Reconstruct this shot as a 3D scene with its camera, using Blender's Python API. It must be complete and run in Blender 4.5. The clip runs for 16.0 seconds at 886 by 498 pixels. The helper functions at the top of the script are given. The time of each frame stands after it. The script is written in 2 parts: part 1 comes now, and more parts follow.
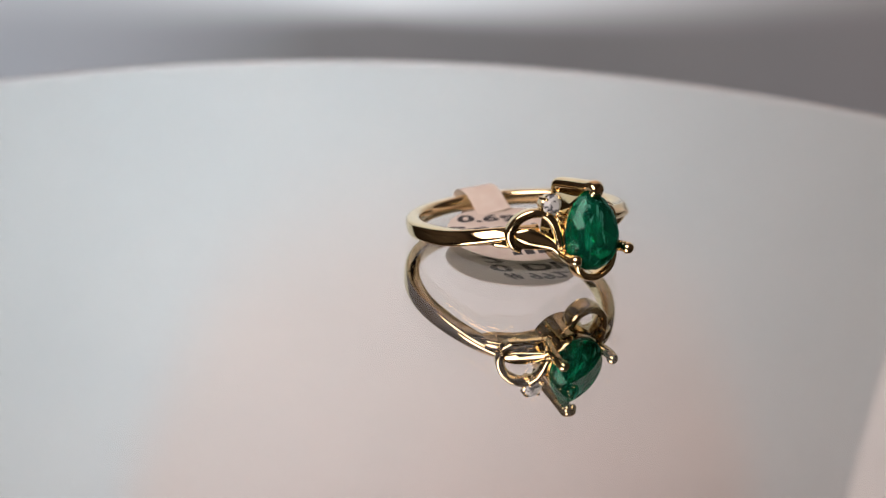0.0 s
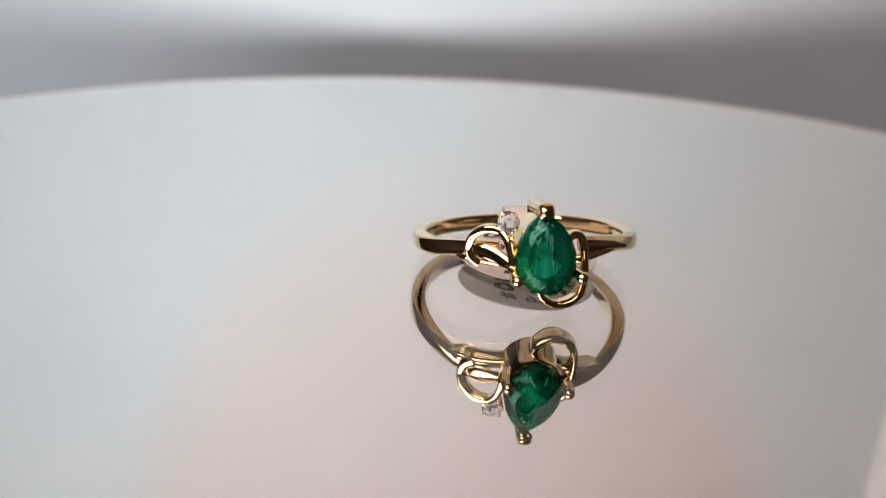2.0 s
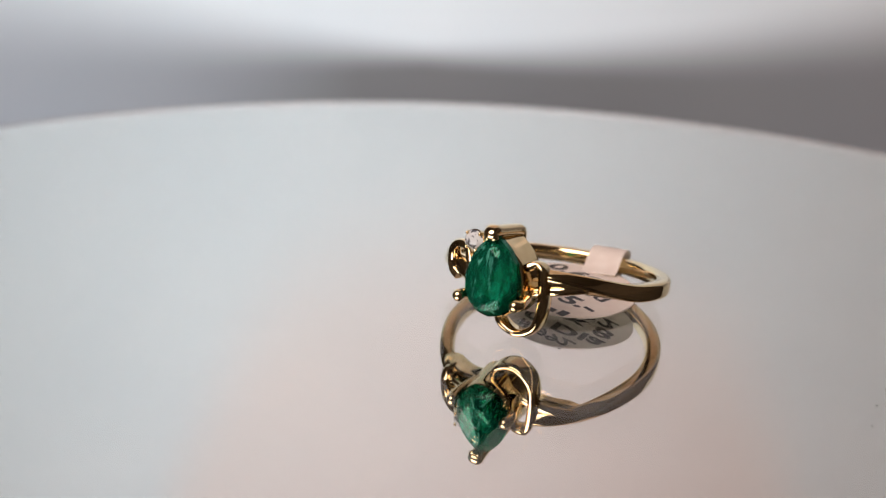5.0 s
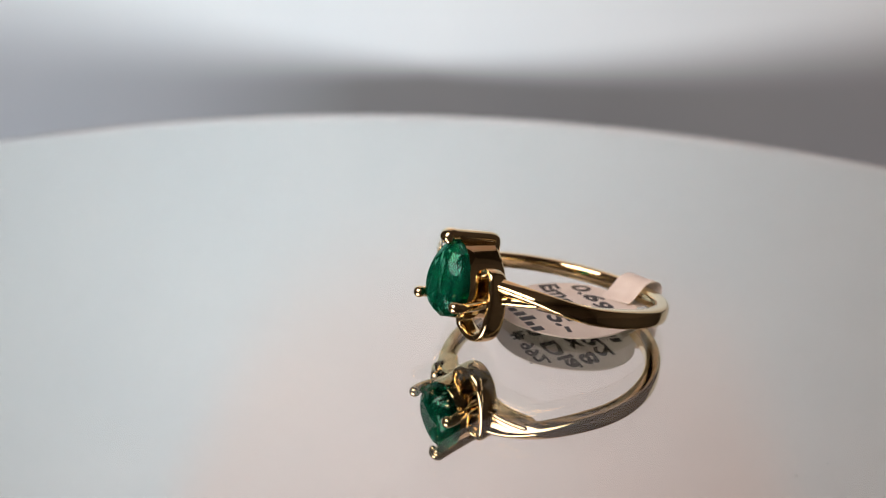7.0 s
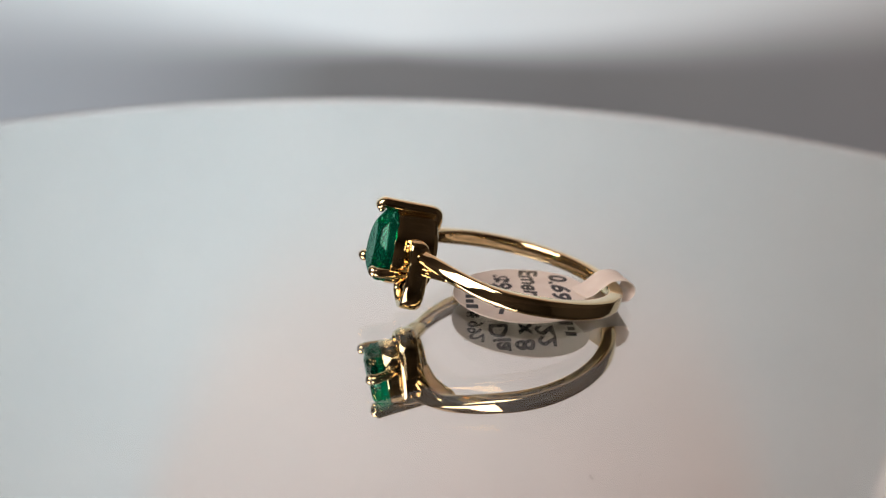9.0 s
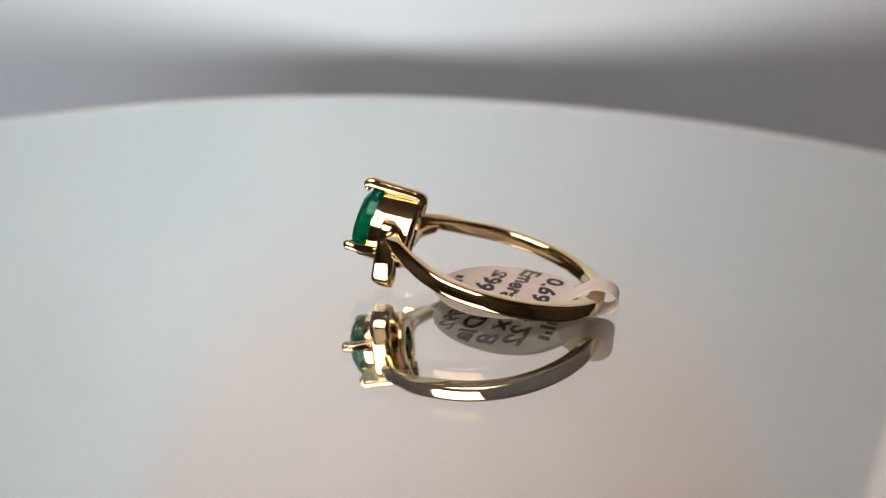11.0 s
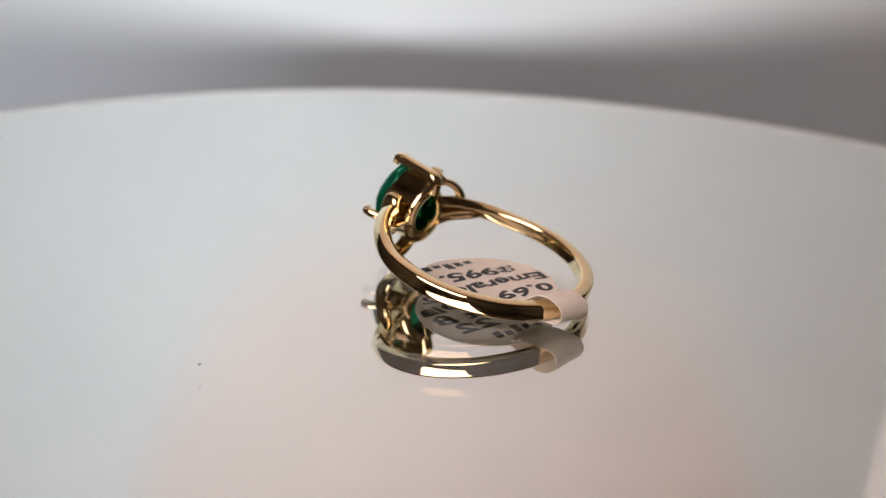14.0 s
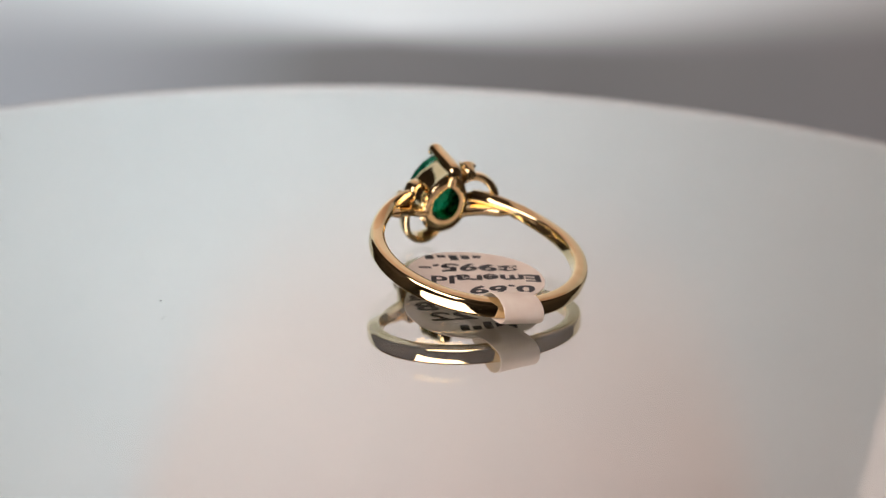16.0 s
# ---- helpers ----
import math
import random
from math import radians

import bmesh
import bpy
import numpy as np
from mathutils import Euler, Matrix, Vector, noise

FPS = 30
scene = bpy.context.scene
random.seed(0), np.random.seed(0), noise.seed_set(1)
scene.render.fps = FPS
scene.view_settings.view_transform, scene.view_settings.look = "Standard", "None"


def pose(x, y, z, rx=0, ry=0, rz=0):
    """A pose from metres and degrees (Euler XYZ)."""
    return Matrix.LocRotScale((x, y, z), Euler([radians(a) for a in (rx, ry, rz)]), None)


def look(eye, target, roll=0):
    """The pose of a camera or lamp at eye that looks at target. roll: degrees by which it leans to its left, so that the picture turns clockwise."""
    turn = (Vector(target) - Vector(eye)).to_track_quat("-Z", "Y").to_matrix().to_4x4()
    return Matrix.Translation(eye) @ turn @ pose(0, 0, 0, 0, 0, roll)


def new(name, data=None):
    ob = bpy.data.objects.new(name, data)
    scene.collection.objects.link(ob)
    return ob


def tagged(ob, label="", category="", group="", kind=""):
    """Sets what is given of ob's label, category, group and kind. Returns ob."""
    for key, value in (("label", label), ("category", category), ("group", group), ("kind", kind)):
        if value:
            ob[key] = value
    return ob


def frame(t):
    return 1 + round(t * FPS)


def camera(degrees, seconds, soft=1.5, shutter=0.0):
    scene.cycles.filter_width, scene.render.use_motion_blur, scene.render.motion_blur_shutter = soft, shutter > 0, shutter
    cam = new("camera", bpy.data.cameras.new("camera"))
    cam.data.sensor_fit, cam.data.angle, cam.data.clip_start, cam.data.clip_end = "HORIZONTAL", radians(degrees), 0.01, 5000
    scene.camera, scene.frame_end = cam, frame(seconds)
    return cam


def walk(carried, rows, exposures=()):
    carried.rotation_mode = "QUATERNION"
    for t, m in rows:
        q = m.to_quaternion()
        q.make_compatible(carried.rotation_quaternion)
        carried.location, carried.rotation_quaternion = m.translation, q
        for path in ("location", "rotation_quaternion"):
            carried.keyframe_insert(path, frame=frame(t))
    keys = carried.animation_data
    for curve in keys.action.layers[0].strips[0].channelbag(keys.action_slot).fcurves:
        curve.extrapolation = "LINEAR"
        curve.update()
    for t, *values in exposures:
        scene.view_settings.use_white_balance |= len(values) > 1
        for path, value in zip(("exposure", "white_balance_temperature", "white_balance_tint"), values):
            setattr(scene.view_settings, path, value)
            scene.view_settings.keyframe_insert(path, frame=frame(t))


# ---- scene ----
# A gold ring with a green pear stone and a paper price tag turns on a round mirror inside a white photo tent.

# ---- camera ----
cam = camera(52.57, 16.0, soft=1.2)
cam.data.dof.use_dof = True
cam.data.dof.focus_distance = 0.074
cam.data.dof.aperture_fstop = 26.0
ROLL = 3.18
PATH = [
    (0.00, (0.00021, -0.07706, 0.03033), (-0.00451, -0.00107, -0.00036)),
    (0.50, (0.00025, -0.07702, 0.03033), (-0.00466, -0.00107, -0.00044)),
    (1.00, (0.00029, -0.07698, 0.03033), (-0.00471, -0.00091, -0.00012)),
    (1.50, (0.00035, -0.07699, 0.03039), (-0.00479, -0.00078, 0.00031)),
    (2.00, (0.00041, -0.07700, 0.03045), (-0.00523, -0.00056, 0.00105)),
    (2.50, (0.00027, -0.07716, 0.03066), (-0.00594, -0.00045, 0.00209)),
    (3.00, (0.00013, -0.07731, 0.03087), (-0.00693, -0.00046, 0.00289)),
    (3.50, (-0.00001, -0.07739, 0.03099), (-0.00765, -0.00072, 0.00268)),
    (4.00, (-0.00015, -0.07747, 0.03111), (-0.00804, -0.00072, 0.00307)),
    (4.20, (-0.00021, -0.07746, 0.03114), (-0.00848, -0.00082, 0.00290)),
    (6.30, (-0.00084, -0.07733, 0.03144), (-0.00930, -0.00023, 0.00457)),
    (6.50, (-0.00090, -0.07732, 0.03147), (-0.00938, -0.00025, 0.00453)),
    (7.00, (-0.00085, -0.07739, 0.03173), (-0.00940, -0.00031, 0.00483)),
    (7.50, (-0.00079, -0.07746, 0.03199), (-0.00897, -0.00037, 0.00501)),
    (8.00, (-0.00045, -0.07746, 0.03198), (-0.00781, -0.00049, 0.00444)),
    (8.50, (-0.00011, -0.07747, 0.03196), (-0.00678, -0.00065, 0.00381)),
    (9.00, (0.00002, -0.07749, 0.03197), (-0.00606, -0.00064, 0.00374)),
    (9.20, (0.00007, -0.07749, 0.03197), (-0.00596, -0.00064, 0.00376)),
    (11.30, (0.00015, -0.07738, 0.03165), (-0.00533, -0.00055, 0.00326)),
    (11.50, (0.00016, -0.07737, 0.03161), (-0.00528, -0.00053, 0.00324)),
    (12.00, (0.00021, -0.07741, 0.03165), (-0.00516, -0.00056, 0.00331)),
    (12.50, (0.00027, -0.07746, 0.03168), (-0.00515, -0.00063, 0.00327)),
    (13.00, (0.00022, -0.07746, 0.03173), (-0.00520, -0.00070, 0.00313)),
    (13.50, (0.00017, -0.07746, 0.03178), (-0.00535, -0.00081, 0.00292)),
    (14.00, (0.00018, -0.07753, 0.03183), (-0.00532, -0.00092, 0.00286)),
    (14.50, (0.00020, -0.07760, 0.03188), (-0.00512, -0.00100, 0.00282)),
    (15.00, (0.00015, -0.07752, 0.03190), (-0.00505, -0.00107, 0.00246)),
    (15.50, (0.00010, -0.07744, 0.03193), (-0.00510, -0.00101, 0.00244)),
    (16.00, (0.00006, -0.07737, 0.03195), (-0.00512, -0.00087, 0.00263)),
]
EXPOSURES = [(0.0, -0.12, 6540, 14), (1.5, -0.07, 6540, 14), (3.5, -0.08, 6560, 14), (7.0, -0.08, 6510, 12), (9.0, -0.13, 6490, 10),
             (12.0, -0.16, 6600, 12), (13.5, -0.12, 6660, 14), (15.5, -0.07, 6650, 12), (16.0, -0.07, 6650, 12)]
walk(cam, [(t, look(eye, target, ROLL)) for t, eye, target in PATH], EXPOSURES)

# ---- light ----
world = bpy.data.worlds.new("room_dark")
world.use_nodes = True
world.node_tree.nodes["Background"].inputs["Color"].default_value = (0.9, 0.92, 1.0, 1)
world.node_tree.nodes["Background"].inputs["Strength"].default_value = 0.01
scene.world = world


def area(name, eye, target, sx, sy, watts, colour):
    lamp = bpy.data.lights.new(name, "AREA")
    lamp.shape, lamp.size, lamp.size_y = "RECTANGLE", sx, sy
    lamp.energy, lamp.color = watts, colour
    ob = new(name, lamp)
    ob.matrix_world = look(eye, target)
    return ob


area("window_daylight", (-0.72, -1.16, 1.22), (0, 0, 0), 1.45, 1.25, 44.0, (1.0, 0.89, 0.83))
# unseen lamps, added outside the fabric to brighten and tint it
area("added_lamp_back", (-0.25, 0.80, -0.02), (-0.08, 0.2, 0.01), 0.8, 0.36, 2.45, (0.84, 0.97, 1.0))
area("added_lamp_side", (-0.52, 0.74, 0.10), (-0.2, 0.2, 0.04), 0.45, 0.45, 2.85, (0.83, 0.93, 1.0))
area("added_lamp_high", (-0.02, 0.66, 0.70), (-0.02, 0.25, 0.30), 0.6, 0.4, 3.0, (1.0, 0.68, 0.63))
scene.view_settings.exposure = -0.1

# ---- materials ----
def material(name, base=(0.8, 0.8, 0.8), rough=0.5, metal=0.0):
    m = bpy.data.materials.new(name)
    m.use_nodes = True
    b = m.node_tree.nodes["Principled BSDF"]
    b.inputs["Base Color"].default_value = (*base, 1)
    b.inputs["Roughness"].default_value = rough
    b.inputs["Metallic"].default_value = metal
    return m, m.node_tree, b


def noise_node(nt, scale, detail=3.0):
    co = nt.nodes.new("ShaderNodeTexCoord")
    n = nt.nodes.new("ShaderNodeTexNoise")
    n.inputs["Scale"].default_value, n.inputs["Detail"].default_value = scale, detail
    nt.links.new(co.outputs["Object"], n.inputs["Vector"])
    return n


def ramp(nt, source, a, b, lo=0.3, hi=0.7):
    r = nt.nodes.new("ShaderNodeValToRGB")
    r.color_ramp.elements[0].position, r.color_ramp.elements[0].color = lo, (*a, 1)
    r.color_ramp.elements[1].position, r.color_ramp.elements[1].color = hi, (*b, 1)
    nt.links.new(source, r.inputs["Fac"])
    return r


def bump(nt, b, source, strength, distance):
    k = nt.nodes.new("ShaderNodeBump")
    k.inputs["Strength"].default_value, k.inputs["Distance"].default_value = strength, distance
    nt.links.new(source, k.inputs["Height"])
    nt.links.new(k.outputs["Normal"], b.inputs["Normal"])


def gold_material():
    m, nt, b = material("polished_gold", (0.81, 0.64, 0.37), 0.07, 1.0)
    n = noise_node(nt, 900.0, 4.0)
    c = ramp(nt, n.outputs["Fac"], (0.78, 0.605, 0.34), (0.85, 0.68, 0.41))
    nt.links.new(c.outputs["Color"], b.inputs["Base Color"])
    r = ramp(nt, n.outputs["Fac"], (0.05, 0.05, 0.05), (0.10, 0.10, 0.10))
    nt.links.new(r.outputs["Color"], b.inputs["Roughness"])
    w = noise_node(nt, 500.0, 2.0)
    bump(nt, b, w.outputs["Fac"], 0.08, 0.0002)
    return m


def emerald_material():
    """Green clear stone with clouds and upright bright flaws inside."""
    m = bpy.data.materials.new("emerald")
    m.use_nodes = True
    nt = m.node_tree
    b = nt.nodes["Principled BSDF"]
    b.inputs["Roughness"].default_value = 0.05
    N, L = nt.nodes.new, nt.links.new
    co, mp = N("ShaderNodeTexCoord"), N("ShaderNodeMapping")
    mp.inputs["Scale"].default_value = (1.0, 1.0, 0.28)
    L(co.outputs["Object"], mp.inputs["Vector"])

    def streaks(scale, detail, twist):
        n = N("ShaderNodeTexNoise")
        n.inputs["Scale"].default_value, n.inputs["Detail"].default_value = scale, detail
        n.inputs["Distortion"].default_value = twist
        L(mp.outputs["Vector"], n.inputs["Vector"])
        return n
    cloud, flaw = streaks(520.0, 6.0, 1.0), streaks(1500.0, 4.0, 1.6)
    c = ramp(nt, cloud.outputs["Fac"], (0.001, 0.065, 0.038), (0.006, 0.20, 0.112), 0.34, 0.68)
    bright = ramp(nt, flaw.outputs["Fac"], (0, 0, 0), (0.7, 0.7, 0.7), 0.59, 0.72)
    mix = N("ShaderNodeMix")
    mix.data_type = "RGBA"
    L(bright.outputs["Color"], mix.inputs["Factor"])
    L(c.outputs["Color"], mix.inputs["A"])
    mix.inputs["B"].default_value = (0.20, 0.78, 0.60, 1)
    L(mix.outputs["Result"], b.inputs["Base Color"])
    g = N("ShaderNodeBsdfGlass")
    g.inputs["IOR"].default_value, g.inputs["Roughness"].default_value = 1.58, 0.0
    gc = ramp(nt, cloud.outputs["Fac"], (0.02, 0.52, 0.33), (0.05, 0.66, 0.45), 0.3, 0.7)
    L(gc.outputs["Color"], g.inputs["Color"])
    fac = ramp(nt, flaw.outputs["Fac"], (0.64, 0.64, 0.64), (0.45, 0.45, 0.45), 0.55, 0.68)
    ms = N("ShaderNodeMixShader")
    L(fac.outputs["Color"], ms.inputs["Fac"])
    L(b.outputs["BSDF"], ms.inputs[1])
    L(g.outputs["BSDF"], ms.inputs[2])
    L(ms.outputs["Shader"], nt.nodes["Material Output"].inputs["Surface"])
    return m


def paper_material():
    m, nt, b = material("tag_paper", (0.86, 0.79, 0.75), 0.75)
    n = noise_node(nt, 700.0, 5.0)
    c = ramp(nt, n.outputs["Fac"], (0.86, 0.71, 0.65), (0.97, 0.85, 0.79))
    nt.links.new(c.outputs["Color"], b.inputs["Base Color"])
    bump(nt, b, n.outputs["Fac"], 0.3, 0.00015)
    tr, ms = nt.nodes.new("ShaderNodeBsdfTranslucent"), nt.nodes.new("ShaderNodeMixShader")
    tr.inputs["Color"].default_value = (0.88, 0.92, 0.85, 1)
    ms.inputs["Fac"].default_value = 0.38
    nt.links.new(b.outputs["BSDF"], ms.inputs[1])
    nt.links.new(tr.outputs["BSDF"], ms.inputs[2])
    nt.links.new(ms.outputs["Shader"], nt.nodes["Material Output"].inputs["Surface"])
    return m


def glass_material(name, colour, ior, rough=0.0):
    m = bpy.data.materials.new(name)
    m.use_nodes = True
    nt = m.node_tree
    nt.nodes.remove(nt.nodes["Principled BSDF"])
    g = nt.nodes.new("ShaderNodeBsdfGlass")
    g.inputs["Color"].default_value = (*colour, 1)
    g.inputs["IOR"].default_value, g.inputs["Roughness"].default_value = ior, rough
    nt.links.new(g.outputs["BSDF"], nt.nodes["Material Output"].inputs["Surface"])
    return m


def paint_sparkle(m):
    """Paints sparkle into the stone's colour as pale and dark noise flecks."""
    nt = m.node_tree
    df, ms = nt.nodes.new("ShaderNodeBsdfDiffuse"), nt.nodes.new("ShaderNodeMixShader")
    n = noise_node(nt, 2600.0, 2.0)
    c = ramp(nt, n.outputs["Fac"], (0.16, 0.17, 0.20), (0.98, 0.98, 0.98), 0.42, 0.50)
    nt.links.new(c.outputs["Color"], df.inputs["Color"])
    ms.inputs["Fac"].default_value = 0.6
    nt.links.new(nt.nodes["Glass BSDF"].outputs["BSDF"], ms.inputs[1])
    nt.links.new(df.outputs["BSDF"], ms.inputs[2])
    nt.links.new(ms.outputs["Shader"], nt.nodes["Material Output"].inputs["Surface"])


def cloth_material(name, a, b_colour, rough=0.9):
    m, nt, b = material(name, a, rough)
    n = noise_node(nt, 9.0, 4.0)
    c = ramp(nt, n.outputs["Fac"], a, b_colour)
    nt.links.new(c.outputs["Color"], b.inputs["Base Color"])
    f = noise_node(nt, 1500.0, 2.0)
    bump(nt, b, f.outputs["Fac"], 0.2, 0.0003)
    return m


def glow_through(m, colour, share):
    """Let thin cloth pass part of the light that falls on its other side."""
    nt = m.node_tree
    tr, ms = nt.nodes.new("ShaderNodeBsdfTranslucent"), nt.nodes.new("ShaderNodeMixShader")
    tr.inputs["Color"].default_value = (*colour, 1)
    ms.inputs["Fac"].default_value = share
    nt.links.new(nt.nodes["Principled BSDF"].outputs["BSDF"], ms.inputs[1])
    nt.links.new(tr.outputs["BSDF"], ms.inputs[2])
    nt.links.new(ms.outputs["Shader"], nt.nodes["Material Output"].inputs["Surface"])


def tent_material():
    """White translucent fabric; grey shade that sags in the middle is painted into its lower colour."""
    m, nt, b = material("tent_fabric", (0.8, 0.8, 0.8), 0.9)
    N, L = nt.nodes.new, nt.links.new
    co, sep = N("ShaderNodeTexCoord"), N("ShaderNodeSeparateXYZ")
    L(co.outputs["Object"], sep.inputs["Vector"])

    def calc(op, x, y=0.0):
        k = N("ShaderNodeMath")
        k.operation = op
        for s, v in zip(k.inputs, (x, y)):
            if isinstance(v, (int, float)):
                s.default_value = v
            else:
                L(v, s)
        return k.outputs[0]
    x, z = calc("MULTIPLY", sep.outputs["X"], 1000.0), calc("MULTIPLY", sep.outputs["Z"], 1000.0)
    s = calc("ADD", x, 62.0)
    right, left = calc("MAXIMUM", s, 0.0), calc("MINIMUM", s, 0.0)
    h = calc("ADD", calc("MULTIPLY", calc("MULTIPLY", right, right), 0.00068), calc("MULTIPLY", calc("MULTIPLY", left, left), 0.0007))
    d = calc("SUBTRACT", calc("SUBTRACT", z, h), -SHADE_DROP)
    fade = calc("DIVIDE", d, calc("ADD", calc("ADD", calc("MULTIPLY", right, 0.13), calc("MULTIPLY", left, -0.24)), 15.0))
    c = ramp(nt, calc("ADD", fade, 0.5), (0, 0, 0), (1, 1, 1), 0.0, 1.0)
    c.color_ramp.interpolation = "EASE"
    # painted shade: darkest in the middle, lighter towards both sides
    shade_grey = ramp(nt, calc("ADD", calc("MULTIPLY", left, -0.0034), calc("MULTIPLY", right, 0.0011)), (0.215, 0.20, 0.20), (0.62, 0.62, 0.66), 0.10, 0.80)
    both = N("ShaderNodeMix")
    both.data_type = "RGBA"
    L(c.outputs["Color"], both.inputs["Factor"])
    L(shade_grey.outputs["Color"], both.inputs["A"])
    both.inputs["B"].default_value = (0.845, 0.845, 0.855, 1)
    n = noise_node(nt, 14.0, 3.0)
    mott = ramp(nt, n.outputs["Fac"], (0.95, 0.955, 0.96), (1.0, 0.99, 0.985))
    # warmer white tint within a curved edge, bluish white around it
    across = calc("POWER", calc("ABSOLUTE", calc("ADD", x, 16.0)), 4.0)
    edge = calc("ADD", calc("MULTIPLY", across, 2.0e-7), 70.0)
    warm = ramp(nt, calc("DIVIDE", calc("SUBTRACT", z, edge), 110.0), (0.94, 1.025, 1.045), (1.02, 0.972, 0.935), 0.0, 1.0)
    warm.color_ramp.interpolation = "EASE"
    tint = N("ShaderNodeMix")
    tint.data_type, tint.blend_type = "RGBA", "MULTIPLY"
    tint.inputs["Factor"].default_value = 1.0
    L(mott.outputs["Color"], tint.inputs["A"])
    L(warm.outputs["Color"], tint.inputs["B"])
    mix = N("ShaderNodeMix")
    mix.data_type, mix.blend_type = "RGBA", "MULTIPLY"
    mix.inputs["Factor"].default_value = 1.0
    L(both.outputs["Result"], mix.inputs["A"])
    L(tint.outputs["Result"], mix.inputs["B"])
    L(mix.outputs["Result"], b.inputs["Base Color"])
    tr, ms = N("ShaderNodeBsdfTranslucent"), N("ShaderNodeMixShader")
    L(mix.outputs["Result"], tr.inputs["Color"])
    ms.inputs["Fac"].default_value = 0.55
    L(b.outputs["BSDF"], ms.inputs[1])
    L(tr.outputs["BSDF"], ms.inputs[2])
    L(ms.outputs["Shader"], nt.nodes["Material Output"].inputs["Surface"])
    f = noise_node(nt, 1500.0, 2.0)
    bump(nt, b, f.outputs["Fac"], 0.15, 0.0003)
    return m


# how far below the mirror the painted shade's edge sags, in mm
SHADE_DROP = 27.0
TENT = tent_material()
GOLD = gold_material()
EMERALD = emerald_material()
DIAMOND = glass_material("diamond", (1, 1, 1), 2.42)
paint_sparkle(DIAMOND)
PAPER = paper_material()
INK = material("black_ink", (0.012, 0.012, 0.016), 0.55)[0]
GLASS = glass_material("mirror_glass", (0.97, 0.976, 0.972), 1.33)
SILVER = material("silvering", (0.79, 0.79, 0.775), 0.01, 1.0)[0]
PLASTIC = cloth_material("white_plastic", (0.72, 0.72, 0.72), (0.78, 0.78, 0.78), 0.35)
FABRIC = cloth_material("white_fabric", (0.78, 0.78, 0.80), (0.84, 0.84, 0.86))
GREY = cloth_material("grey_felt", (0.27, 0.26, 0.28), (0.31, 0.30, 0.32))
BEIGE = cloth_material("beige_cloth", (0.62, 0.50, 0.42), (0.70, 0.57, 0.48))
glow_through(BEIGE, (0.86, 0.79, 0.72), 0.6)
DUST = material("dark_dust", (0.05, 0.045, 0.04), 0.9)[0]
WALL = cloth_material("brown_wall", (0.065, 0.050, 0.038), (0.095, 0.073, 0.056))
WOOD = cloth_material("brown_wood", (0.25, 0.145, 0.075), (0.33, 0.20, 0.11), 0.5)

MM = 0.001


# ---- mesh helpers (millimetres) ----
def link_mesh(name, bm, mats, parent=None, label="", smooth=True):
    bmesh.ops.recalc_face_normals(bm, faces=bm.faces)
    me = bpy.data.meshes.new(name)
    bmesh.ops.scale(bm, vec=(MM, MM, MM), verts=bm.verts)
    bm.to_mesh(me)
    bm.free()
    for m in (mats if isinstance(mats, (list, tuple)) else [mats]):
        me.materials.append(m)
    if smooth:
        me.polygons.foreach_set("use_smooth", [True] * len(me.polygons))
        me.set_sharp_from_angle(angle=radians(38))
    ob = new(name, me)
    if parent is not None:
        ob.parent = parent
    if label:
        tagged(ob, label)
    return ob


def part(name, bm, mat, parent, label="", smooth=True):
    return link_mesh(name, bm, mat, parent, label, smooth)


def spline(points, n):
    """Catmull-Rom through the points, n steps a piece."""
    p = [Vector(q) for q in points]
    p = [2 * p[0] - p[1]] + p + [2 * p[-1] - p[-2]]
    out = []
    for i in range(1, len(p) - 2):
        a, b, c, d = p[i - 1:i + 3]
        for k in range(n):
            t = k / n
            out.append(0.5 * (2 * b + (c - a) * t + (2 * a - 5 * b + 4 * c - d) * t * t + (3 * b - a - 3 * c + d) * t ** 3))
    out.append(p[-2])
    return out


def superellipse(a, b, n=20, power=3.0):
    out = []
    for i in range(n):
        s = 2 * math.pi * i / n
        c, d = math.cos(s), math.sin(s)
        out.append((a * math.copysign(abs(c) ** (2 / power), c), b * math.copysign(abs(d) ** (2 / power), d)))
    return out


def sweep(bm, path, section, side, closed=False, scale=None, capped=True):
    """Sweep a section along path. side(point, tangent): the direction of the section's first axis."""
    rings, n = [], len(path)
    for i, q in enumerate(path):
        a = path[(i - 1) % n] if closed or i else path[0]
        b = path[(i + 1) % n] if closed or i < n - 1 else path[-1]
        t = (b - a).normalized()
        s = Vector(side(q, t))
        s = (s - t * s.dot(t)).normalized()
        u = t.cross(s)
        ka, kb = scale(i / max(1, n - 1)) if scale else (1, 1)
        rings.append([bm.verts.new(q + s * x * ka + u * y * kb) for x, y in section])
    m = len(section)
    for i in range(n if closed else n - 1):
        r, w = rings[i], rings[(i + 1) % n]
        for j in range(m):
            bm.faces.new((r[j], r[(j + 1) % m], w[(j + 1) % m], w[j]))
    if not closed and capped:
        bm.faces.new(rings[0][::-1])
        bm.faces.new(rings[-1])
    return rings


def ball(bm, centre, r, squash=(1, 1, 1), seg=20):
    made = bmesh.ops.create_uvsphere(bm, u_segments=seg, v_segments=seg // 2 + 2, radius=r)
    for v in made["verts"]:
        v.co = Vector((v.co.x * squash[0], v.co.y * squash[1], v.co.z * squash[2])) + Vector(centre)


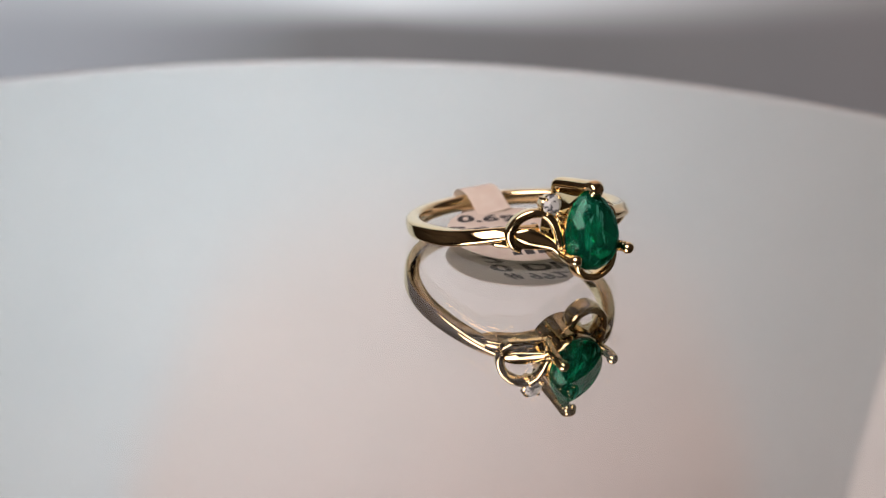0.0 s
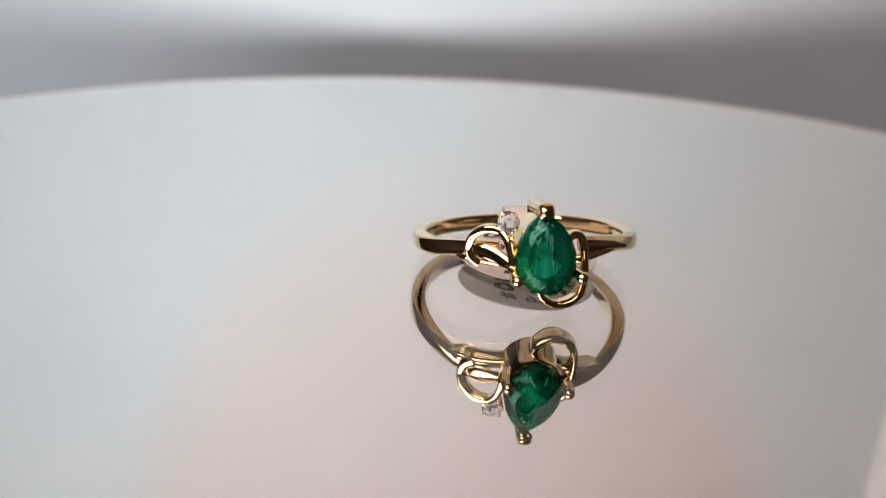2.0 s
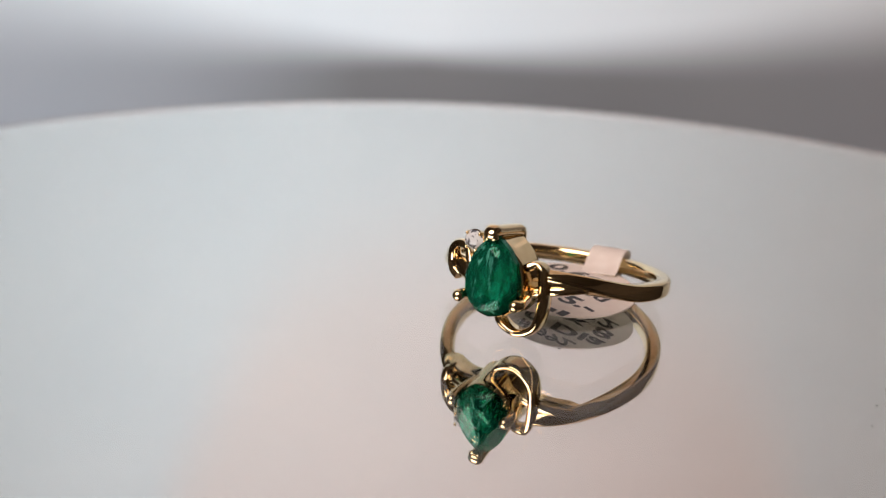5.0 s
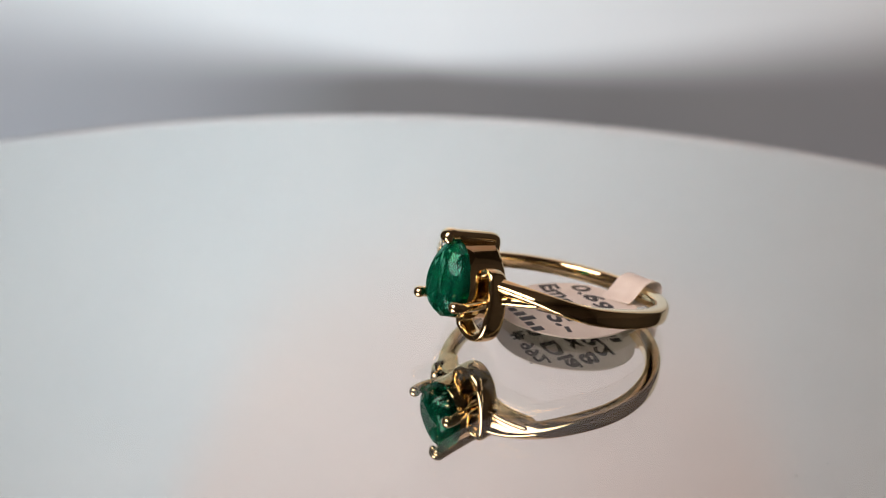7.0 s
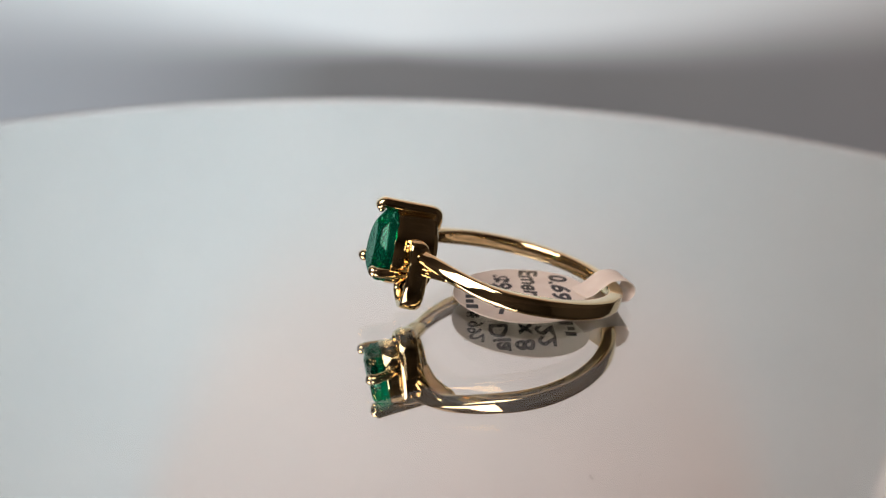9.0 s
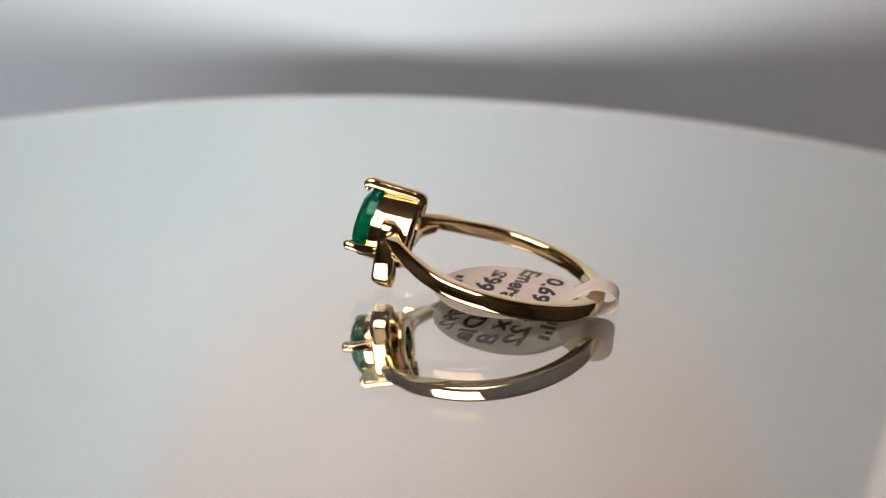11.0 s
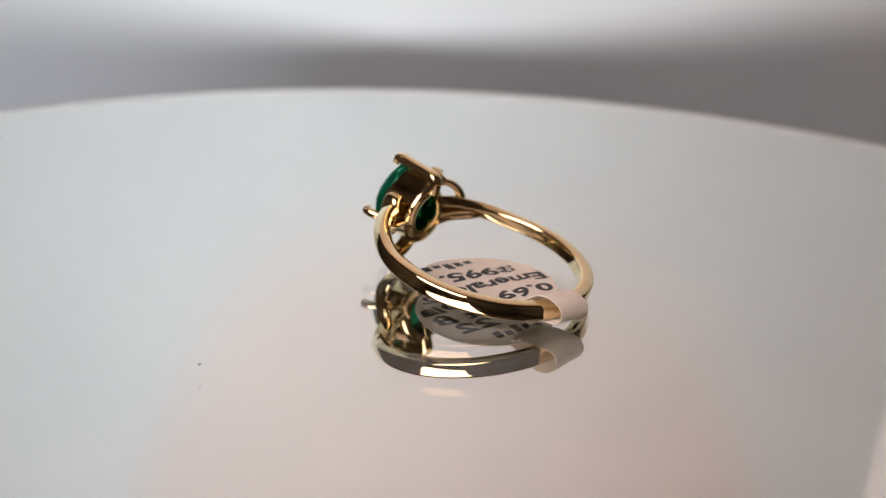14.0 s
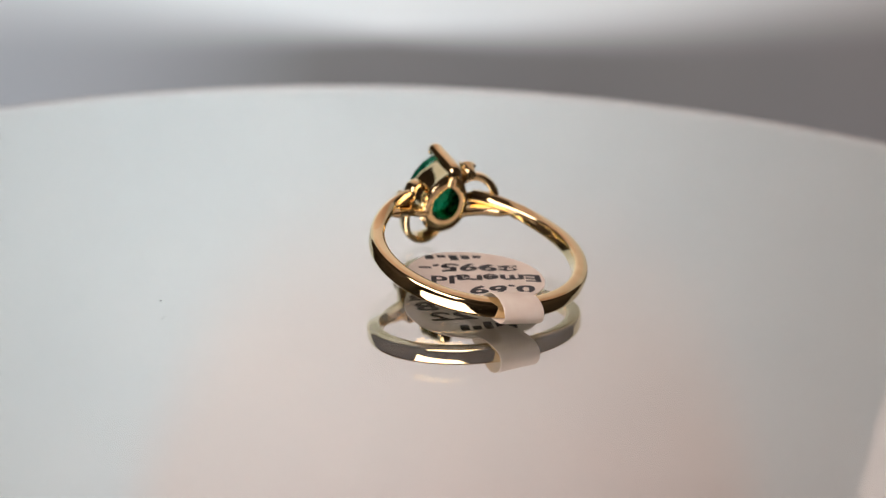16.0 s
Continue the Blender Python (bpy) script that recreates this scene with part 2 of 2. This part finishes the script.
def lathe(bm, profile, seg, mats=None):
    """Turn a profile of (radius, z) about z; radius 0 closes it."""
    rings = []
    for r, z in profile:
        if r == 0:
            rings.append([bm.verts.new((0, 0, z))])
        else:
            rings.append([bm.verts.new((r * math.cos(2 * math.pi * i / seg), r * math.sin(2 * math.pi * i / seg), z)) for i in range(seg)])
    for k in range(len(rings) - 1):
        a, b = rings[k], rings[k + 1]
        for i in range(seg):
            j = (i + 1) % seg
            loop = [a[i % len(a)], a[j % len(a)], b[j % len(b)], b[i % len(b)]]
            loop = [v for n, v in enumerate(loop) if v not in loop[:n]]
            f = bm.faces.new(loop)
            if mats:
                f.material_index = mats[k]


def thing(name, label, category):
    return tagged(new(name), label, category)


# ---- the room and the tent ----
def box_inside(name, x0, x1, y0, y1, z0, z1, mat, label):
    bm = bmesh.new()
    bmesh.ops.create_cube(bm, size=1)
    for v in bm.verts:
        v.co = ((x0 + x1) / 2 + v.co.x * (x1 - x0), (y0 + y1) / 2 + v.co.y * (y1 - y0), (z0 + z1) / 2 + v.co.z * (z1 - z0))
    ob = link_mesh(name, bm, mat, smooth=False)
    return tagged(ob, label, "wall", kind="structure")


T = 60
box_inside("wall_north", -1800, 1800, 1500, 1500 + T, -760, 1700, WALL, "plain dim brown wall of the room")
box_inside("wall_south", -1800, 1800, -2000 - T, -2000, -760, 1700, WALL, "plain dim brown wall of the room")
box_inside("wall_west", -1800 - T, -1800, -2000 - T, 1500 + T, -760, 1700, WALL, "plain dim brown wall of the room")
box_inside("wall_east", 1800, 1800 + T, -2000 - T, 1500 + T, -760, 1700, WALL, "plain dim brown wall of the room")
box_inside("floor", -1860, 1860, -2060, 1560, -760 - T, -760, WOOD, "brown wooden floor of the room")
box_inside("ceiling", -1860, 1860, -2060, 1560, 1700, 1700 + T, WALL, "plain dim ceiling of the room")
box_inside("tabletop", -700, 700, -600, 600, -98, -68, WOOD, "brown wooden table top under the tent")


def tent():
    top = thing("photo_tent", "white fabric photo tent with grey shade painted low down, open at the front", "photo tent")
    # curved back and sides, one fabric sheet
    na, nz = 96, 20

    def sheet(profile):
        turn = [radians(-54 + 112 * i / na) for i in range(na + 1)]
        bm = bmesh.new()
        rows = [[bm.verts.new((r * math.sin(a), 30 + r * math.cos(a), z)) for a in turn] for r, z in profile]
        for a, b in zip(rows, rows[1:]):
            for i in range(na):
                bm.faces.new((a[i], a[i + 1], b[i + 1], b[i]))
        return bm

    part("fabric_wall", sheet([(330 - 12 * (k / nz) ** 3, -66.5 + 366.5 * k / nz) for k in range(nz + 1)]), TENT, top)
    # unseen beige roof cloth, added to set what the gold reflects from above
    part("added_roof_cloth", sheet([(322, 298), (305, 330), (270, 365), (200, 395), (110, 410), (20, 415)]), BEIGE, top, "unseen beige roof cloth added for the gold's reflections")
    # upright seam on one side, widened to lighten the mirror's lower right corner
    bm = bmesh.new()
    sweep(bm, [Vector((190, 290.5, -66)), Vector((189.5, 289.5, 120)), Vector((186, 285, 292))], superellipse(12, 1.0, 24, 6), lambda q, t: (1, -0.7, 0))
    part("seam", bm, FABRIC, top, "upright seam widened to lighten the mirror's corner")
    # floor sheet
    bm = bmesh.new()
    lathe(bm, [(0, -67.5), (300, -67.5), (300, -66.5), (0, -66.5)], 96)
    bmesh.ops.translate(bm, vec=(0, 120, 0), verts=bm.verts)
    part("floor_sheet", bm, GREY, top, "grey felt floor sheet", smooth=False)
    return top


tent()


# ---- the turntable ----
def turntable():
    top = thing("turntable", "round mirror turntable with a thin polished edge", "turntable")
    bm = bmesh.new()
    R = 93.5
    prof = [(0, 0.0), (R - 1.2, 0.0), (R - 0.3, -0.25), (R, -0.6), (R, -1.4), (R - 0.3, -1.75), (R - 0.8, -1.85), (0, -1.85)]
    lathe(bm, prof, 256, [0, 0, 0, 0, 0, 0, 1])
    part("mirror_disc", bm, [GLASS, SILVER], top, "back-silvered clear glass mirror", smooth=False)
    bm = bmesh.new()
    lathe(bm, [(0, -1.9), (R - 2, -1.9), (R - 1, -2.8), (R - 1, -60), (R - 4, -65), (0, -65)], 128)
    part("base", bm, PLASTIC, top, "white plastic turntable base")
    for x, y, s in ((-16.06, 0.0, 0.11), (29.7, -3.6, 0.12), (29.9, -0.4, 0.09)):
        bm = bmesh.new()
        ball(bm, (x, y, 0.03), s, (1.0, 0.7, 0.35), 8)
        part("dust_speck", bm, DUST, top, "tiny dark dust speck")
    return top


TURNTABLE = turntable()

# ---- the ring ----
# The ring's own axes stand in the turntable's space: it leans on its head and the tag.
RING = Matrix(((0.9966, 0.0074, -0.0825, 0.0019343), (0.0080, 0.9827, 0.1853, -0.0003),
               (0.0824, -0.1853, 0.9792, 0.0028950), (0, 0, 0, 1)))


def pear(a, k=1.0):
    """A point (x, z) of the pear outline; a = 0 is its tip."""
    return 2.69 * k * math.sin(a) * abs(math.sin(a / 2)) ** 0.38, 0.45 + (3.25 * math.cos(a)) * k


def ring():
    top = thing("ring", "yellow gold ring with a pear-cut green stone lying on a mirror", "ring")

    def add(name, bm, mat, label="", smooth=True, parent=None):
        ob = part(name, bm, mat, parent or top, label, smooth)
        if parent is None:
            ob.matrix_local = RING
        return ob

    def ease(s):
        s = min(1.0, max(0.0, s))
        return s * s * (3 - 2 * s)

    # shank: a closed-back arc whose shoulders lift and narrow towards the head
    bm = bmesh.new()
    path = []
    for k in range(201):
        p = radians(21 + 318 * k / 200)
        lift = ease((74 - min(math.degrees(p), 360 - math.degrees(p))) / 54)
        q = Vector((9.38 * math.sin(p), -9.38 * math.cos(p) - 0.5 * lift, 0))
        q = Matrix.Rotation(0.038, 3, "Y") @ q + Vector((0.03, 0, -0.12 + (0.80 if q.x > 0 else 0.50) * lift))
        path.append(q)
    def outward(q, t):
        near = ease((76 - abs(math.degrees(math.atan2(q.x, -q.y)))) / 60)
        return (q.x, q.y, 12.0 * near ** 1.4)
    sweep(bm, path, superellipse(0.71, 0.77, 36, 3.6), outward,
          scale=lambda s: (1 - 0.12 * ease((abs(2 * s - 1) - 0.6) / 0.4), 1 - 0.22 * ease((abs(2 * s - 1) - 0.6) / 0.4)))
    add("shank", bm, GOLD, "polished gold shank")
    for sx in (-1, 1):
        bm = bmesh.new()
        sweep(bm, spline([(sx * 6.95, -6.1, 0.2), (sx * 5.6, -7.35, -0.1), (sx * 3.8, -8.3, -0.45), (sx * 2.0, -8.6, -0.8)], 8),
              superellipse(0.95, 0.44, 24, 3.4), lambda q, t: (q.x, q.y, 0), scale=lambda s: (0.3 + 0.7 * ease(s / 0.3), 0.3 + 0.7 * ease(s / 0.3)))
        add("lower_strand", bm, GOLD, "thin strand of the split shoulder")

    # basket: a pear-shaped wall behind the stone, blunt where the wide claw meets it
    def wall(a, k, y):
        x, z = pear(a, k)
        from_tip = a if a < math.pi else a - 2 * math.pi
        return x - 0.55 * math.tanh(from_tip / 0.4) * math.exp(-(from_tip / 0.9) ** 2), y, z

    bm = bmesh.new()
    n = 72
    loops = []
    for k, y in ((0.97, -11.5), (0.995, -11.58), (1.015, -11.45), (1.02, -10.8), (1.04, -8.35), (1.05, -8.2), (1.0, -8.12), (0.99, -7.92), (0.94, -7.80), (0.74, -7.74), (0.60, -7.84), (0.57, -8.1), (0.68, -8.9), (0.92, -11.1)):
        loops.append([bm.verts.new(wall(2 * math.pi * i / n, k, y)) for i in range(n)])
    for a, b in zip(loops, loops[1:] + loops[:1]):
        for i in range(n):
            bm.faces.new((a[i], a[(i + 1) % n], b[(i + 1) % n], b[i]))
    add("basket", bm, GOLD, "pear-shaped gold basket")

    # claws
    bm = bmesh.new()
    sweep(bm, spline([(0.0, -12.88, 3.60), (0.0, -13.0, 3.85), (0.0, -12.65, 4.10), (-0.05, -12.0, 4.06), (-0.1, -10.5, 4.02), (-0.15, -9, 3.98), (-0.15, -8.25, 3.93), (-0.15, -7.92, 3.72), (-0.15, -7.86, 3.2), (-0.15, -7.9, 2.5)], 7),
          superellipse(0.64, 0.50, 26, 2.7), lambda q, t: (1, 0, 0), scale=lambda s: (0.80 + 0.20 * ease(s / 0.3), 0.6 + 0.4 * ease(s / 0.25)))
    for sx in (-0.28, 0.28):
        ball(bm, (sx, -12.88, 3.66), 0.34, (1, 0.9, 1.15), 20)
    add("claw", bm, GOLD, "wide double-lobed claw at the stone's point")
    for sx, out in ((-1, 0.0), (1, 0.22)):
        bm = bmesh.new()
        sweep(bm, spline([(sx * 2.0, -9.8, -1.25), (sx * 2.3, -11, -1.32), (sx * 2.5 + out, -12.4, -1.35), (sx * 2.4 + out, -13.0, -1.35)], 7),
              superellipse(0.46, 0.44, 20, 2.2), lambda q, t: (1, 0, 0))
        ball(bm, (sx * 2.4 + out, -13.0, -1.35), 0.50, (1, 1.0, 1), 24)
        add("claw", bm, GOLD, "round-tipped claw")

    # pear stone: table, star and kite facets, thick girdle, stepped pavilion
    bm = bmesh.new()
    n = 16
    def loop(k, y, off=0.0, slope=0.0):
        ring_pts = []
        for i in range(n):
            a = 2 * math.pi * (i + off) / n
            x, z = pear(a, k)
            ring_pts.append(bm.verts.new((x, y + slope * ((math.cos(a) + 1) / 2) ** 2, z)))
        return ring_pts
    table = loop(0.66, -13.14, 0.0, 0.16)
    star = loop(0.84, -12.86, 0.5, 0.24)
    gird = loop(0.995, -12.25)
    gird2 = loop(0.98, -11.45)
    pav = loop(0.66, -10.0, 0.5)
    pav2 = loop(0.25, -8.9)
    bm.faces.new(table)
    for i in range(n):
        j = (i + 1) % n
        bm.faces.new((table[i], table[j], star[i]))
        bm.faces.new((star[i], table[j], star[j]))
        bm.faces.new((star[i], star[j], gird[j]))
        bm.faces.new((star[i], gird[j], gird[i]))
        bm.faces.new((gird[i], gird[j], gird2[j], gird2[i]))
        bm.faces.new((gird2[i], gird2[j], pav[i]))
        bm.faces.new((pav[i], gird2[j], pav[j]))
        bm.faces.new((pav[i], pav[j], pav2[j]))
        bm.faces.new((pav[i], pav2[j], pav2[i]))
    bm.faces.new(pav2)
    add("pear_stone", bm, EMERALD, "faceted deep green pear-cut stone", smooth=False)

    # small round stone and its seat
    bm = bmesh.new()
    n = 16
    ring_of = lambda r, y, off=0.0: [bm.verts.new((-2.72 + r * math.cos(2 * math.pi * (i + off) / n), y, 2.84 + r * math.sin(2 * math.pi * (i + off) / n))) for i in range(n)]
    a, b, c, e = ring_of(0.48, -11.02), ring_of(0.86, -10.72, 0.5), ring_of(0.86, -10.68, 0.5), ring_of(0.04, -10.05)
    bm.faces.new(a)
    bm.faces.new(e)
    for i in range(n):
        j = (i + 1) % n
        bm.faces.new((a[i], a[j], b[i]))
        bm.faces.new((b[i], a[j], b[j]))
        bm.faces.new((b[i], b[j], c[j], c[i]))
        bm.faces.new((c[i], c[j], e[j], e[i]))
    add("round_stone", bm, DIAMOND, "tiny clear brilliant-cut stone", smooth=False)
    bm = bmesh.new()
    lo = []
    for r, y in ((0.84, -10.62), (0.93, -10.55), (0.84, -9.9), (0.5, -9.2), (0.3, -9.2), (0.6, -10.2)):
        lo.append([bm.verts.new((-2.72 + r * math.cos(2 * math.pi * i / 24), y, 2.84 + r * math.sin(2 * math.pi * i / 24))) for i in range(24)])
    for p, q in zip(lo, lo[1:] + lo[:1]):
        for i in range(24):
            bm.faces.new((p[i], p[(i + 1) % 24], q[(i + 1) % 24], q[i]))
    add("stone_seat", bm, GOLD, "small gold cup under the clear stone")
    for k in range(4):
        bm = bmesh.new()
        a = radians(45 + 90 * k)
        x, z = -2.72 + 0.88 * math.cos(a), 2.84 + 0.88 * math.sin(a)
        sweep(bm, [Vector((x, -10.0, z)), Vector((x, -10.7, z)), Vector((x - 0.06 * math.cos(a), -10.86, z - 0.06 * math.sin(a)))], superellipse(0.15, 0.15, 10, 2), lambda q, t: (1, 0, 0))
        ball(bm, (x - 0.06 * math.cos(a), -10.86, z - 0.06 * math.sin(a)), 0.16, seg=10)
        add("small_prong", bm, GOLD)

    # scroll loop on the round stone's side
    bm = bmesh.new()
    sweep(bm, spline([(-4.85, -8.7, -0.55), (-5.45, -8.6, -0.05), (-5.62, -8.7, 0.9), (-5.2, -9.2, 1.85), (-4.3, -9.8, 2.35), (-3.3, -10.3, 2.2), (-2.8, -10.7, 1.5), (-2.6, -10.9, 0.6), (-2.5, -11.0, -0.5)], 8),
          superellipse(0.58, 0.47, 28, 3.2), lambda q, t: (0.25, 1, 0), scale=lambda s: (1 - 0.2 * s, 1.0 - 0.35 * s))
    add("scroll", bm, GOLD, "curled gold loop")
    bm = bmesh.new()
    sweep(bm, spline([(-5.35, -8.7, 0.70), (-4.5, -9.3, 0.45), (-3.6, -9.9, 0.05), (-2.8, -10.5, -0.45), (-2.4, -10.9, -1.0)], 8),
          superellipse(0.62, 0.24, 24, 2.4), lambda q, t: (0.3, 0, 1), scale=lambda s: (0.75 + 0.35 * ease(s / 0.3) - 0.55 * ease((s - 0.3) / 0.7), 1))
    add("leaf", bm, GOLD, "broad gold leaf inside the loop")
    bm = bmesh.new()
    for k, (x, z, r) in enumerate(((-2.42, 1.95, 0.26), (-2.5, 1.5, 0.30), (-2.62, 0.92, 0.40), (-2.58, 0.30, 0.30), (-2.64, -0.28, 0.42), (-2.46, -0.85, 0.30))):
        ball(bm, (x, -10.9 - 0.05 * k, z), 0.7 * r, (0.9, 1.1, 1.75), 14)
    add("bead_row", bm, GOLD, "row of small gold beads")
    # scroll hook on the other side
    bm = bmesh.new()
    sweep(bm, spline([(2.1, -10.2, 1.3), (2.65, -9.9, 1.55), (3.15, -9.75, 1.35), (3.38, -9.6, 0.6), (3.45, -9.5, -0.6), (3.4, -9.45, -2.0), (3.05, -9.4, -3.3), (2.35, -9.35, -3.95), (1.45, -9.3, -4.2), (0.6, -9.35, -3.98), (-0.1, -9.5, -3.4), (-0.3, -9.6, -2.6)], 8),
          superellipse(0.92, 0.36, 28, 3.0), lambda q, t: (0, 1, 0),
          scale=lambda s: (0.55 + 0.45 * ease(s / 0.3) - 0.12 * ease((s - 0.7) / 0.3), 1))
    add("scroll", bm, GOLD, "curled gold hook below the stone")
    return top


THE_RING = ring()


# ---- the price tag ----
def price_tag():
    top = thing("price_tag", "round pinkish paper price tag looped round the ring with handwriting", "price tag")
    bm = bmesh.new()
    th = 0.13
    c, R = Vector((2.7, 0.75, 0)), 6.35
    n, m = 64, 8

    def zz(x, y):
        return 0.60 + 0.02 * (x - c.x) + 0.02 * (y - c.y) + 0.05 * math.sin(0.7 * x + 0.3 * y)

    lays = []
    for dz in (0, th):
        rows = []
        for k in range(m + 1):
            r = R * k / m
            ring_pts = [(c.x + r * math.cos(2 * math.pi * i / n), c.y + r * math.sin(2 * math.pi * i / n)) for i in range(n if k else 1)]
            rows.append([bm.verts.new((x, y, zz(x, y) + dz)) for x, y in ring_pts])
        for a, b in zip(rows, rows[1:]):
            for i in range(n):
                j = (i + 1) % n
                bm.faces.new((a[0], b[i], b[j]) if len(a) == 1 else (a[i], a[j], b[j], b[i]))
        lays.append(rows)
    for i in range(n):
        j = (i + 1) % n
        bm.faces.new((lays[0][-1][i], lays[0][-1][j], lays[1][-1][j], lays[1][-1][i]))
    part("label_disc", bm, PAPER, top)
    # strip that runs over the shank, round it and back under the disc
    bm = bmesh.new()
    prof = spline([(1.5, 6.2, -0.98), (1.45, 7.0, -0.55), (1.4, 7.8, 0.25), (1.35, 8.6, 0.92), (1.3, 9.7, 1.16), (1.2, 10.7, 0.85), (1.1, 11.15, 0.1), (1.05, 10.8, -0.62), (1.1, 9.9, -0.96), (1.2, 8.4, -1.24), (1.4, 6.4, -1.2)], 8)
    sweep(bm, prof, superellipse(1.78, 0.065, 12, 8), lambda q, t: (1, -0.08, 0))
    part("loop_strip", bm, PAPER, top, "bent paper loop").matrix_local = RING

    def lay(bm, above, name):
        """Lay ink on the paper, each separate stroke as a part of its own."""
        for v in bm.verts:
            v.co.z = zz(v.co.x, v.co.y) + (th + 0.02 + v.co.z if above else -0.02 - v.co.z)
        todo = set(bm.faces)
        while todo:
            piece, edge = set(), [min(todo, key=lambda f: f.index)]
            while edge:
                f = edge.pop()
                if f in todo:
                    todo.discard(f)
                    piece.add(f)
                    edge += [g for e in f.edges for g in e.link_faces if g in todo]
            one, made = bmesh.new(), {}
            for f in sorted(piece, key=lambda f: f.index):
                for v in f.verts:
                    if v not in made:
                        made[v] = one.verts.new(v.co)
                one.faces.new([made[v] for v in f.verts])
            part(name, one, INK, top, smooth=False)
        bm.free()

    def words(text, x, y, wide, high, turn, above=True):
        """A line of writing centred on (x, y), of that width and height."""
        cu = bpy.data.curves.new("writing", "FONT")
        cu.body, cu.size, cu.offset, cu.shear = text, 1.0, 0.034, 0.12
        cu.resolution_u = 3
        tmp = new("tmp", cu)
        me = bpy.data.meshes.new_from_object(tmp.evaluated_get(bpy.context.evaluated_depsgraph_get()))
        bpy.data.objects.remove(tmp)
        bm = bmesh.new()
        bm.from_mesh(me)
        bpy.data.meshes.remove(me)
        xs, ys = [v.co.x for v in bm.verts], [v.co.y for v in bm.verts]
        rz = Matrix.Rotation(radians(turn), 4, "Z")
        for v in bm.verts:
            px = (v.co.x - (min(xs) + max(xs)) / 2) / (max(xs) - min(xs)) * wide
            py = (v.co.y - (min(ys) + max(ys)) / 2) / (max(ys) - min(ys)) * high
            py += 0.10 * math.sin(2.3 * px)
            q = rz @ Vector((px if above else -px, py, 0))
            v.co = (q.x + x, q.y + y, 0)
        bm.faces.index_update()
        lay(bm, above, "letter")

    def scrawl(x, y, wide, high, turn, above=True):
        """Writing that cannot be read: a row of plain bars."""
        bm = bmesh.new()
        k = max(3, int(wide / 1.0))
        rz = Matrix.Rotation(radians(turn), 4, "Z")
        for i in range(k):
            px = -wide / 2 + wide * (i + 0.5) / k
            hw = wide / k * 0.36
            quad = [(px - hw, -high / 2), (px + hw, -high / 2), (px + hw, -high / 2 + high * (0.5 + 0.5 * ((i * 7) % 3) / 2)), (px - hw, -high / 2 + high * (0.5 + 0.5 * ((i * 7) % 3) / 2))]
            vs = []
            for a, b in quad:
                q = rz @ Vector((a if above else -a, b, 0))
                vs.append(bm.verts.new((q.x + x, q.y + y, 0)))
            bm.faces.new(vs)
        bm.faces.index_update()
        lay(bm, above, "ink_bar")

    words("0.69", 1.85, 4.5, 6.0, 1.8, -13.5)
    words("Emerald", 2.05, 1.75, 10.4, 1.8, -13.5)
    words("$995.-", 2.35, -1.3, 9.4, 2.2, -13.5)
    scrawl(2.7, -3.95, 5.8, 1.4, -13.5)
    scrawl(3.2, 4.9, 5.4, 1.4, 168, False)
    words("# 22", 3.6, 2.7, 7.8, 1.8, 168, False)
    words("2 x 8", 3.8, 0.5, 8.6, 1.8, 168, False)
    words("0 Dia", 3.7, -1.7, 8.6, 1.8, 168, False)
    words("# 992.", 2.9, -3.6, 6.4, 1.6, 168, False)
    return top


TAG = price_tag()


# ---- what turns ----
def motions():
    rows = [(0.5 * i, pose(0, 0, 0, 0, 0, 31.545 - 11.401 * 0.5 * i)) for i in range(33)]
    for ob in (TURNTABLE, THE_RING, TAG):
        walk(ob, rows)


motions()
